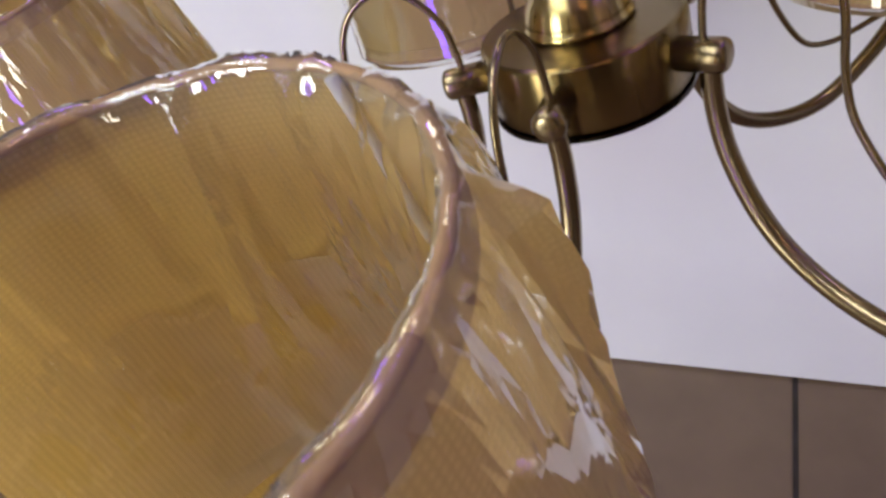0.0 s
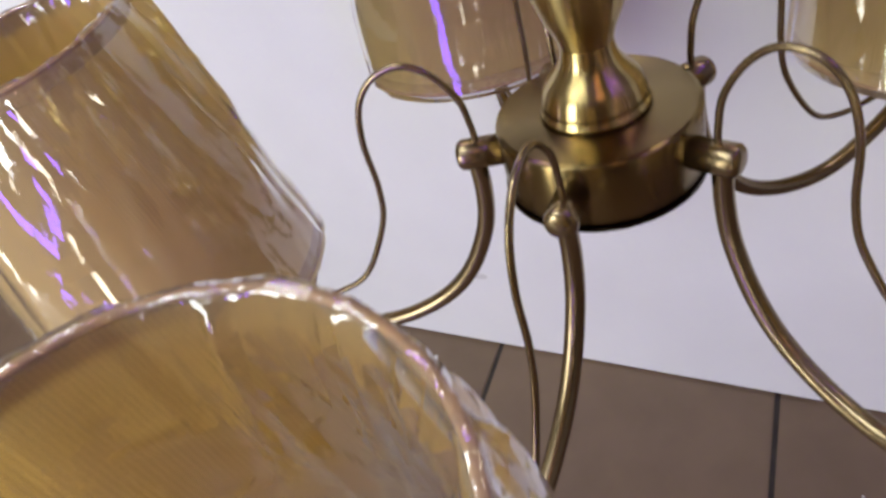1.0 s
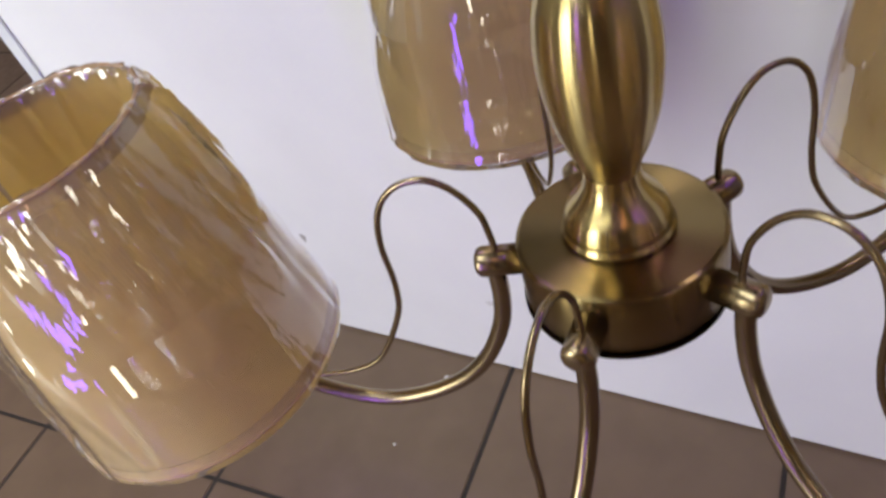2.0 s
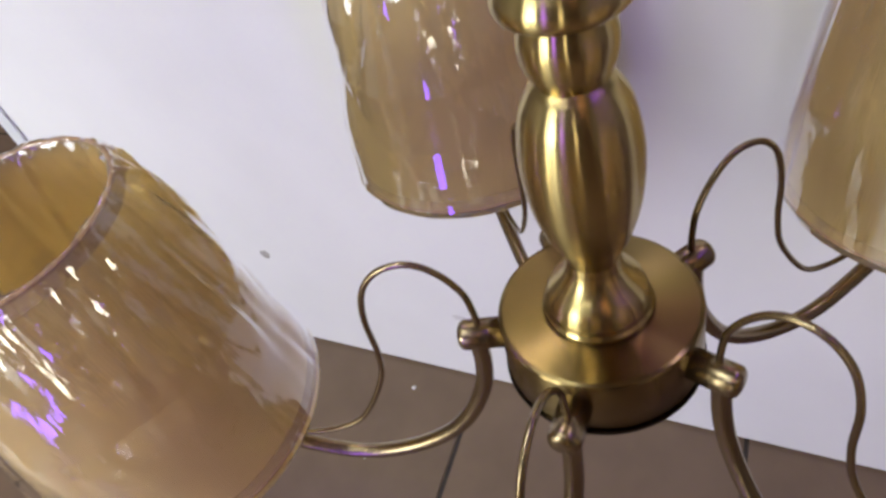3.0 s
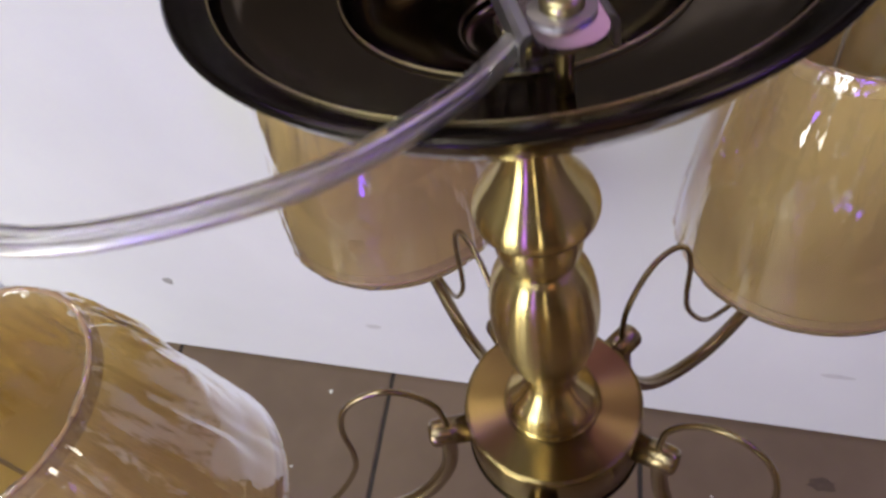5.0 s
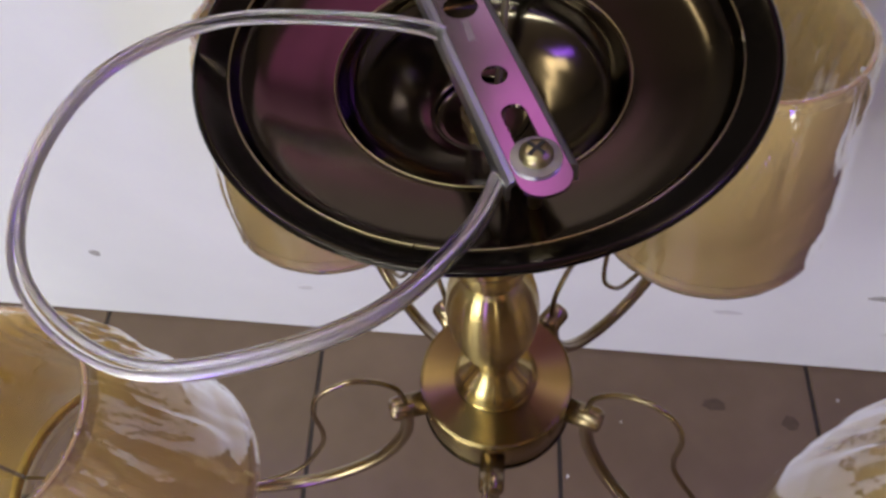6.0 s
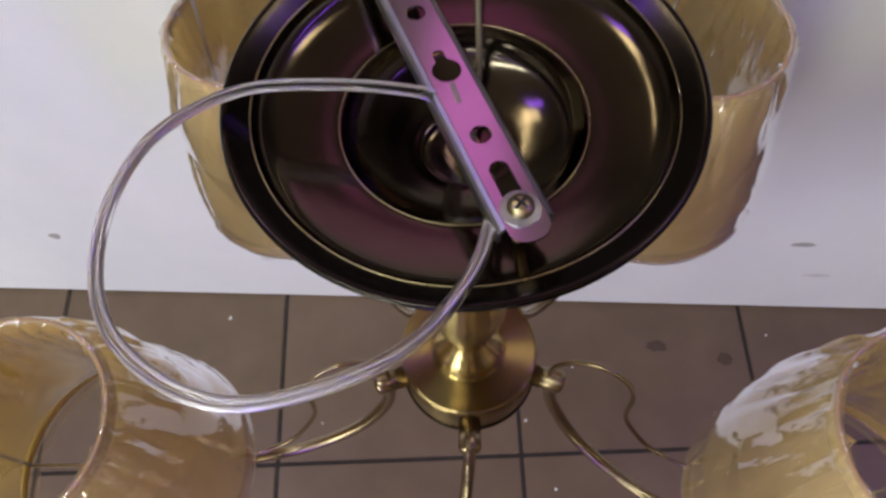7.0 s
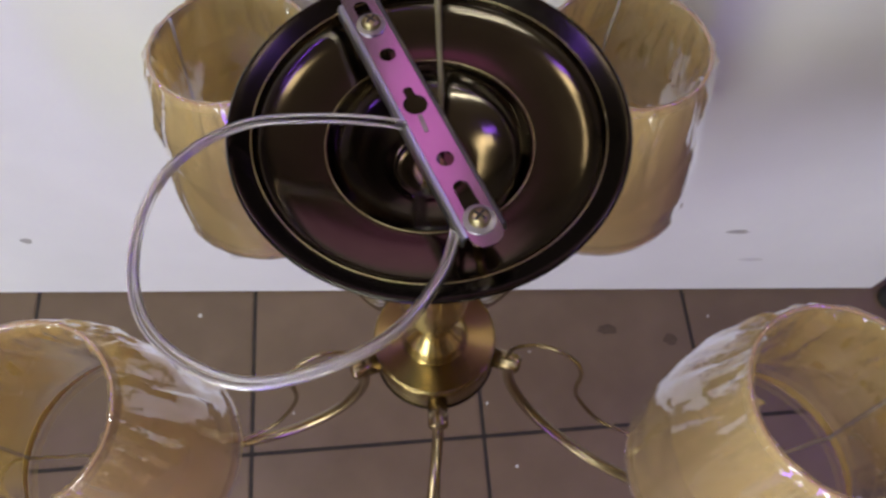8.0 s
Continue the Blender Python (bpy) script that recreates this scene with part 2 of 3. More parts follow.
def box(bm, x0, y0, z0, x1, y1, z1, bevel=0.0):
    made = bmesh.ops.create_cube(bm, size=1, matrix=Matrix.Translation(((x0 + x1) / 2, (y0 + y1) / 2, (z0 + z1) / 2)) @ Matrix.Diagonal((x1 - x0, y1 - y0, z1 - z0, 1)))
    if bevel:
        edges = {e for v in made["verts"] for e in v.link_edges}
        bmesh.ops.bevel(bm, geom=list(edges), offset=bevel, segments=2, affect="EDGES")


def place(verts, m):
    return [tuple(m @ Vector(v)) for v in verts]


# ---- the setting ----
WALL_Y, PARTITION_H = 0.2894, 0.80


def slab(name, x0, y0, z0, x1, y1, z1, mat, label, category, bevel=0.0):
    bm = bmesh.new()
    box(bm, x0, y0, z0, x1, y1, z1, bevel)
    return tagged(part(name, bm, mat, None), label, category, kind="structure")


partition = slab("wall_north", -0.875, WALL_Y, 0.0, 0.69, WALL_Y + 0.09, PARTITION_H, WALL, "low white painted partition wall on the tiles", "wall", 0.004)
XW, XE, YS, YN = -2.9, 2.6, -2.9, 2.4
for x0, z0, x1, z1 in ((XW, -0.02, -2.40, CEIL), (-1.20, -0.02, XE, CEIL), (-2.40, 1.75, -1.20, CEIL), (-2.40, -0.02, -1.20, 0.25)):
    slab("wall_south", x0, YS - 0.1, z0, x1, YS, z1, DARK_WALL, "unseen wall round the open shop front, kept dark for the brass reflections", "wall")
slab("wall_far", XW, YN, -0.02, XE, YN + 0.1, CEIL, DARK_WALL, "unseen room wall, kept dark for the canopy reflections", "wall")
slab("wall_west", XW - 0.1, YS - 0.1, -0.02, XW, YN + 0.1, CEIL, ROOM, "plain grey room wall", "wall")
slab("wall_east", XE, YS - 0.1, -0.02, XE + 0.1, YN + 0.1, CEIL, ROOM, "plain grey room wall", "wall")
slab("ceiling", XW - 0.1, YS - 0.1, CEIL, XE + 0.1, YN + 0.1, CEIL + 0.1, CEILING, "dull cream painted shop ceiling", "ceiling")

for x, y, sx, sy, watts, colour in LAMPS:
    fitting = tagged(new("ceiling_light"), "flat rectangular light fitting under the ceiling", "ceiling light", "ceiling lights")
    fitting.location = (x, y, CEIL)
    bm = bmesh.new()
    box(bm, -sx / 2 - 0.03, -sy / 2 - 0.03, -0.03, sx / 2 + 0.03, sy / 2 + 0.03, 0, 0.004)
    part("frame", bm, FRAME, fitting)

# case of the added pink light, out of view
sign = tagged(new("pink_panel"), "unseen pink light panel added to tint the mounting strip's reflections", "sign")
sign.location = (0.08, YN, 2.15)
bm = bmesh.new()
box(bm, -0.45, -0.03, -0.5, 0.45, 0.0, 0.5, 0.006)
part("case", bm, FRAME, sign)

# strip lights
for x, y, wide, watts, colour, words in STRIPS:
    stand = tagged(new("strip_light"), words, "strip light", "strip lights on the floor")
    stand.matrix_world = Matrix.Translation((x, y, 0)) @ Matrix.Rotation(math.atan2(-y, -0.1 - x) - math.pi / 2, 4, "Z")
    bm = bmesh.new()
    box(bm, -0.09, -0.12, 0.0, 0.09, 0.0, 0.018, 0.004)
    part("foot", bm, BLACK, stand)
    bm = bmesh.new()
    box(bm, -wide / 2 - 0.015, -0.06, 0.018, wide / 2 + 0.015, -0.012, 1.15, 0.004)
    part("case", bm, FRAME, stand)

# ---- the chandelier ----
HUB_Z0, HUB_Z1, HUB_R = 0.5478, 0.5789, 0.0444
RIM_Z, RIM_R = 0.8348, 0.0855
ARM_ANGLES = [199.9, 271.9, 343.9, 55.9, 127.9]
# shade centre at its lower rim, and its axis
SHADES = [
    ((-0.2373, -0.0662, 0.4963), (-0.0527, -0.0695, 0.9962)),
    ((0.0019, -0.2445, 0.5007), (0.0421, -0.0568, 0.9975)),
    ((0.2260, -0.0860, 0.5148), (0.0658, 0.0525, 0.9965)),
    ((0.1406, 0.1780, 0.5218), (0.0047, 0.0095, 0.9999)),
    ((-0.1424, 0.1779, 0.5176), (-0.0218, 0.0642, 0.9977)),
]
SHADE_TOP, SHADE_BOTTOM, SHADE_H = 0.0583, 0.0828, 0.1599
STRUT_TURN = [60.0, 70.0, 18.0, 87.0, 30.0]
# it hangs a little out of plumb
LEAN = Matrix(((0.99991, 0.0, -0.01335, 0), (0.00076, 0.99837, 0.05708, 0), (0.01333, -0.05709, 0.99828, 0), (0, 0, 0, 1)))

chandelier = tagged(new("chandelier"), "five-arm antique brass chandelier with film-wrapped tan fabric shades", "chandelier")
chandelier.matrix_world = LEAN

# turned column
FOOT = [(0.0, 0.5789), (0.0222, 0.5793), (0.0226, 0.5835), (0.0221, 0.5870), (0.0200, 0.5925), (0.0150, 0.5985), (0.0122, 0.6035), (0.0112, 0.6095)]
BULB = [(0.0112, 0.6095), (0.0128, 0.6150), (0.0168, 0.6240), (0.0208, 0.6385), (0.0227, 0.6545), (0.0225, 0.6680), (0.0202, 0.6820), (0.0160, 0.6910), (0.0130, 0.6945)]
RING = [(0.0130, 0.6945), (0.0140, 0.6965), (0.0158, 0.7010), (0.0167, 0.7065), (0.0166, 0.7110), (0.0154, 0.7165), (0.0146, 0.7195)]
LIP = [(0.0146, 0.7195), (0.0205, 0.7205), (0.0222, 0.7222), (0.0227, 0.7245)]
BELL = [(0.0227, 0.7245), (0.0224, 0.7275), (0.0203, 0.7325), (0.0158, 0.7395), (0.0118, 0.7470), (0.0097, 0.7545), (0.0098, 0.7600), (0.0125, 0.7660), (0.0152, 0.7705), (0.0157, 0.7760), (0.0, 0.7800)]
for nm, prof in (("column_foot", FOOT), ("column_bulb", BULB), ("column_ring", RING), ("column_bell", BELL)):
    line = [tuple(q) for q in spline(prof, 5)]
    v, f = lathe(LIP[:-1] + line if prof is BELL else line)
    mesh_object(nm, v, f, BRASS, chandelier)

# drum hub with a dark plate below
hub_profile = [(0.0, HUB_Z1), (0.030, HUB_Z1), (HUB_R - 0.0022, HUB_Z1), (HUB_R - 0.0006, HUB_Z1 - 0.0006), (HUB_R, HUB_Z1 - 0.0022), (HUB_R, HUB_Z0 + 0.0015), (HUB_R - 0.001, HUB_Z0), (0.0, HUB_Z0)]
v, f = lathe(hub_profile, 96)
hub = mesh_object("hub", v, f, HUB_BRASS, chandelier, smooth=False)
hub.data.polygons.foreach_set("use_smooth", [abs(p.normal.z) < 0.9 for p in hub.data.polygons])
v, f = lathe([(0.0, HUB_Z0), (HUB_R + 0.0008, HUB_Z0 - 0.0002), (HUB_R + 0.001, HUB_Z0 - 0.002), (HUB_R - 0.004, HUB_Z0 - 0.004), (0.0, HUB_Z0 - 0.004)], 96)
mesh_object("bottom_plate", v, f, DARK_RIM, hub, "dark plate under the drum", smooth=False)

# canopy: an open dish, seen from its inside
v, f = lathe([(RIM_R - 0.0012, RIM_Z - 0.0015)] + [tuple(q) for q in spline([(RIM_R, RIM_Z - 0.0004), (RIM_R - 0.001, RIM_Z + 0.0006), (RIM_R - 0.003, RIM_Z + 0.0002), (0.0757, 0.8310)], 4)], 96)
inside = spline([(0.0757, 0.8310), (0.0742, 0.8265), (0.0700, 0.8232), (0.0620, 0.8207), (0.0540, 0.8188), (0.0465, 0.8174), (0.0455, 0.8168), (0.0440, 0.8125), (0.040, 0.8075), (0.032, 0.8030), (0.022, 0.8000), (0.016, 0.7990), (0.0150, 0.7960), (0.0, 0.7955)], 5)
canopy = mesh_object("canopy", *lathe([tuple(q) for q in inside], 96), BLACK_BRASS, chandelier, "blackened inside of the ceiling canopy")
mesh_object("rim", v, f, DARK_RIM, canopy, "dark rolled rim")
v, f = lathe([tuple(q) for q in spline([(RIM_R - 0.0012, RIM_Z - 0.0015), (0.080, 0.8265), (0.072, 0.8185), (0.058, 0.8145), (0.048, 0.8120), (0.043, 0.803), (0.032, 0.7965), (0.020, 0.788), (0.0157, 0.776)], 4)], 96)
mesh_object("outer_shell", v, f, BLACK_BRASS, canopy)
for r, z in ((0.0757, 0.8313), (0.0463, 0.8181)):
    ring = [(r * math.cos(a), r * math.sin(a), z) for a in np.linspace(0, 2 * math.pi, 97)]
    mesh_object("bead", *tube(ring, 0.00028, 6), SCREW, canopy, "thin bright bead")
v, f = lathe([(0.0, 0.7955), (0.0075, 0.7955), (0.0075, 0.8005), (0.0065, 0.8015), (0.0, 0.8015)], 6)
mesh_object("nut", v, f, SCREW, canopy, smooth=False)
v, f = tube([(0, 0, 0.796), (0, 0, 0.8065)], 0.0045, 16)
mesh_object("threaded_tube", v, f, STEEL, canopy)

# thin olive line from the middle of the dish over its rim
OLIVE = plain("olive_sheath", (0.20, 0.17, 0.09), 0.45, 0.8, 120, 0)
olive_line = spline([(0.004, 0.006, 0.804), (0.0052, 0.018, 0.8085), (0.0052, 0.0317, 0.8180), (0.0046, 0.0489, 0.8290), (0.0042, 0.0600, 0.8405), (0.0040, 0.0740, 0.8475), (0.0036, 0.0880, 0.8420), (0.0034, 0.0925, 0.8180)], 6)
mesh_object("earth_wire", *tube(olive_line, [0.0010 + 0.0011 * i / len(olive_line) for i in range(len(olive_line))], 10), OLIVE, canopy, "dull olive earth wire over the rim")
for cx, turn in ((-0.0301, 0.4), (0.0301, 1.9)):
    mid = Vector((-0.0058, 0.0041, 0)) + Vector((-0.4071, 0.9134, 0)) * cx
    curl = [(mid.x + 0.0042 * math.cos(turn + a) * (1 + 0.12 * a), mid.y + 0.0036 * math.sin(turn + a) * (1 + 0.1 * a), 0.8255 + 0.0011 * a) for a in np.linspace(0, 4.6, 22)]
    mesh_object("bare_strand", *tube(curl, 0.0006, 8), STEEL, canopy, "curled end of bare wire")

# crossbar with screws
BAR_DIR = Vector((-0.4071, 0.9134, 0)).normalized()
BAR_MID = Vector((-0.0058, 0.0041, 0.8374))
BAR = Matrix.Translation(BAR_MID) @ Matrix(((BAR_DIR.x, -BAR_DIR.y, 0, 0), (BAR_DIR.y, BAR_DIR.x, 0, 0), (0, 0, 1, 0), (0, 0, 0, 1)))


def crossbar():
    """A folded steel strip along x with round holes and slots cut right through."""
    L, Wd, th, R = 0.0732, 0.0070, 0.0012, 0.0060
    bm = bmesh.new()
    n = 24
    outline = []
    for sx, sy, a0 in ((1, 1, 0), (-1, 1, 90), (-1, -1, 180), (1, -1, 270)):
        for a in range(0, 91, 15):
            q = math.radians(a0 + a)
            outline.append((sx * (L - R) + R * math.cos(q), sy * (Wd - R) + R * math.sin(q)))
    loops = [outline]
    def circle(cx, r):
        return [(cx + r * math.cos(2 * math.pi * k / n), r * math.sin(2 * math.pi * k / n)) for k in range(n)]
    def slot(x0, x1, r):
        half = [(x1 + r * math.cos(a), r * math.sin(a)) for a in np.linspace(-math.pi / 2, math.pi / 2, 10)]
        return half + [(x0 - r * math.cos(a), -r * math.sin(a)) for a in np.linspace(-math.pi / 2, math.pi / 2, 10)]
    key = [(0.0052 * math.cos(a), 0.0052 * math.sin(a)) for a in np.linspace(0.42, 2 * math.pi - 0.42, 22)]
    key = key + [(0.0085, -0.0021), (0.0098, -0.0013), (0.0098, 0.0013), (0.0085, 0.0021)]
    loops += [key, circle(-0.0301, 0.0037), circle(0.0301, 0.0037), slot(-0.0610, -0.0452, 0.0034), slot(0.0452, 0.0610, 0.0034)]
    edges = []
    for lp in loops:
        vs = [bm.verts.new((x, y, 0)) for x, y in lp]
        edges += [bm.edges.new((vs[i], vs[(i + 1) % len(vs)])) for i in range(len(vs))]
    bmesh.ops.triangle_fill(bm, edges=edges, use_beauty=True)
    def inside(c, lp):
        hit = False
        for (x0, y0), (x1, y1) in zip(lp, lp[1:] + lp[:1]):
            if (y0 > c.y) != (y1 > c.y) and c.x < (x1 - x0) * (c.y - y0) / (y1 - y0) + x0:
                hit = not hit
        return hit
    waste = [fc for fc in bm.faces if any(inside(fc.calc_center_median(), lp) for lp in loops[1:])]
    bmesh.ops.delete(bm, geom=waste, context="FACES_ONLY")
    top = bmesh.ops.extrude_face_region(bm, geom=list(bm.faces))
    bmesh.ops.translate(bm, verts=[g for g in top["geom"] if isinstance(g, bmesh.types.BMVert)], vec=(0, 0, th))
    bm.transform(BAR)
    bar = part("crossbar", bm, ZINC, chandelier, "zinc-plated steel mounting strip with slots")
    for s in (-1, 1):
        bm = bmesh.new()
        edge = [(Wd + 0.0002, th + 0.0001), (Wd + 0.0016, th - 0.0006), (Wd + 0.0026, th - 0.0020), (Wd + 0.0028, -0.0060), (Wd + 0.0017, -0.0060), (Wd + 0.0015, -0.0016), (Wd + 0.0002, 0.0)]
        near = [bm.verts.new((-L + 0.007, s * y, z)) for y, z in edge]
        away = [bm.verts.new((L - 0.007, s * y, z)) for y, z in edge]
        for i in range(len(edge)):
            h = (i + 1) % len(edge)
            bm.faces.new((near[i], near[h], away[h], away[i]))
        bm.faces.new(near)
        bm.faces.new(away[::-1])
        bm.transform(BAR)
        part("flange", bm, FLANGE, bar, "folded bright edge")
    for cx in (-0.0614, 0.0489):
        m = BAR @ Matrix.Translation((cx, 0, th))
        v, f = lathe([(0.0, 0.0), (0.0066, 0.0), (0.0066, 0.0008), (0.0042, 0.0011), (0.0, 0.0011)], 32)
        mesh_object("washer", place(v, m), f, STEEL, bar, smooth=False)
        v, f = lathe([(0.0043, 0.001), (0.0043, 0.0024), (0.0036, 0.0034), (0.0020, 0.0040), (0.0, 0.0041)], 32)
        screw = mesh_object("screw", place(v, m), f, SCREW, bar, "yellow zinc cross-head screw")
        # crossed black bars on the head, the recess's shade given as colour
        bm = bmesh.new()
        box(bm, -0.0027, -0.0005, 0.0035, 0.0027, 0.0005, 0.0043)
        box(bm, -0.0005, -0.0027, 0.0035, 0.0005, 0.0027, 0.00432)
        bm.transform(m @ pose(0, 0, 0, 0, 0, 28))
        part("recess_shade", bm, BLACK, screw)
        v, f = tube([(cx, 0, -0.0005), (cx, 0, -0.021)], 0.002, 12)
        mesh_object("bolt", place(v, BAR), f, SCREW, bar)
        v, f = lathe([(0.0, -0.0045), (0.0048, -0.0045), (0.0048, -0.0012), (0.0, -0.0012)], 6)
        mesh_object("bolt_nut", place(v, BAR @ Matrix.Translation((cx, 0, 0))), f, SCREW, bar, smooth=False)
    # nothing is cut here: a darker strip on the plate gives a groove's shade
    bm = bmesh.new()
    box(bm, -0.0150, -0.0010, th - 0.0002, -0.0058, 0.0010, th + 0.0002)
    bm.transform(BAR @ pose(0, 0, 0, 0, 0, -5))
    part("groove_shade", bm, STEEL, bar, "dull strip beside the keyhole as the shade of a shallow groove")
    return bar


crossbar()


ARM_SWING = [-5.3, -10.0, -18.6, -6.1, 1.3]
ARM_RISE = [-0.009, -0.16, 0.10, 0.09, 0.12]
WIRE_RISE = [-0.009, -0.16, 0.16, 0.09, 0.12]
WIRE_SWING = [2.1, 7.5, 13.1, 1.7, 0.0]
JOINT_Z, JOINT_R = 0.5650, 0.0566
TUBE_LINE = [(0.0, 0.5640), (0.0004, 0.5430), (0.005, 0.5205), (0.018, 0.4945), (0.036, 0.4755), (0.062, 0.4617), (0.09, 0.4570), (0.12, 0.4652), (0.142, 0.4775)]
WIRE_LINE = [(-0.002, 0.5690), (-0.0015, 0.5800), (0.001, 0.5940), (0.010, 0.6075), (0.0215, 0.6140), (0.035, 0.6110), (0.0455, 0.5990), (0.0505, 0.5790), (0.0512, 0.5530), (0.0565, 0.5305), (0.0755, 0.4985), (0.096, 0.4867), (0.117, 0.4835), (0.136, 0.4810), (0.152, 0.4735), (0.1595, 0.4620), (0.1530, 0.4525), (0.1440, 0.4555), (0.1430, 0.4640)]


def arm(k):
    a = math.radians(ARM_ANGLES[k])
    base = Vector(SHADES[k][0])
    out = Vector((math.cos(a), math.sin(a), 0))
    joint = out * JOINT_R
    b = a + math.radians(ARM_SWING[k])
    way = Vector((math.cos(b), math.sin(b), 0))
    line = [joint + way * r + Vector((0, 0, z + ARM_RISE[k] * r)) for r, z in TUBE_LINE]
    line += [Vector((base.x, base.y, base.z - 0.006)) * 0.62 + line[-1] * 0.38 - Vector((0, 0, 0.003)), Vector((base.x, base.y, base.z + 0.001))]
    top = mesh_object("arm", *tube(spline([tuple(q) for q in line], 6), 0.0044, 14), BRASS_TUBE, chandelier)
    z = Vector((0, 0, JOINT_Z))
    ends = [out * r + z for r in (0.043, 0.0615, 0.0628, 0.0640, 0.0648, 0.0651)]
    v, f = tube(ends, [0.0072, 0.0072, 0.0069, 0.0060, 0.0042, 0.0016], 24)
    mesh_object("joint", v, f, BRASS_TUBE, top, smooth=True)
    c = b + math.radians(WIRE_SWING[k])
    way = Vector((math.cos(c), math.sin(c), 0))
    v, f = tube(spline([tuple(joint + way * r + Vector((0, 0, z + WIRE_RISE[k] * max(r, 0)))) for r, z in WIRE_LINE], 6), 0.0016, 10)
    mesh_object("scroll_wire", v, f, BRASS_TUBE, top, "thin curled brass wire")
    v, f = lathe([(0.0, 0.0), (0.012, 0.001), (0.0135, 0.004), (0.0115, 0.007), (0.0115, 0.015), (0.0, 0.015)], 32)
    mesh_object("cup", place(v, Matrix.Translation((base.x, base.y, base.z - 0.002))), f, BRASS, top)


def shade(k):
    base, axis = Vector(SHADES[k][0]), Vector(SHADES[k][1])
    axis.normalize()
    side = (Vector((1, 0, 0)) - axis * axis.x).normalized()
    m = Matrix.Translation(base) @ Matrix((side, axis.cross(side), axis)).transposed().to_4x4()
    n, rows = 96, 10
    verts, uvs, faces = [], [], []
    for side, inset in ((0, 0.0), (1, 0.0008)):
        for i in range(rows + 1):
            s = i / rows
            r = SHADE_BOTTOM + (SHADE_TOP - SHADE_BOTTOM) * s - inset
            for j in range(n + 1):
                a = 2 * math.pi * j / n
                verts.append(m @ Vector((r * math.cos(a), r * math.sin(a), s * SHADE_H)))
                uvs.append((a * 0.062 * 12, s * SHADE_H * 12))
    off = (rows + 1) * (n + 1)
    for i in range(rows):
        for j in range(n):
            q = (i * (n + 1) + j, i * (n + 1) + j + 1, (i + 1) * (n + 1) + j + 1, (i + 1) * (n + 1) + j)
            faces.append(q)
            faces.append(tuple(off + c for c in q[::-1]))
    body = mesh_object("shade", verts, faces, FABRIC, chandelier, "tan woven fabric lampshade in clear film", uvs=uvs)
    for z, r in ((0.0, SHADE_BOTTOM), (SHADE_H, SHADE_TOP)):
        ring = [tuple(m @ Vector((r * math.cos(a), r * math.sin(a), z))) for a in np.linspace(0, 2 * math.pi, 73)]
        mesh_object("rim_wire", *tube(ring, 0.0013, 8), TRIM, body, "rolled tan edge")
        step = 1 if z == 0 else -1
        slope = (SHADE_TOP - SHADE_BOTTOM) / SHADE_H
        wide = 0.0075
        band = []
        for off in (0.0007, 0.0002):
            pr = [(r + off, z), (r + off + slope * step * wide, z + step * wide)]
            band += pr if off > 0 else pr[::-1]
        v, f = lathe(band + band[:1], 72)
        mesh_object("edge_band", place(v, m), f, BAND, body, "doubled fabric hem", smooth=False)
    ring = [tuple(m @ Vector((0.019 * math.cos(a), 0.019 * math.sin(a), 0.014))) for a in np.linspace(0, 2 * math.pi, 41)]
    mesh_object("fitter_ring", *tube(ring, 0.0014, 8), ROD, body)
    for j in range(3):
        a = 2 * math.pi * j / 3 + math.radians(STRUT_TURN[k])
        d = Vector((math.cos(a), math.sin(a), 0))
        pts = [m @ (d * 0.019 + Vector((0, 0, 0.014))), m @ (d * (SHADE_BOTTOM - 0.001) + Vector((0, 0, 0.002)))]
        mesh_object("spoke", *tube(pts, 0.0013, 8), ROD, body)
        pts = [m @ (d * (SHADE_BOTTOM - 0.0025) + Vector((0, 0, 0.002))), m @ (d * (SHADE_TOP - 0.0025) + Vector((0, 0, SHADE_H)))]
        mesh_object("strut", *tube(pts, 0.0014, 8), ROD, body)
    film(k, m, body)


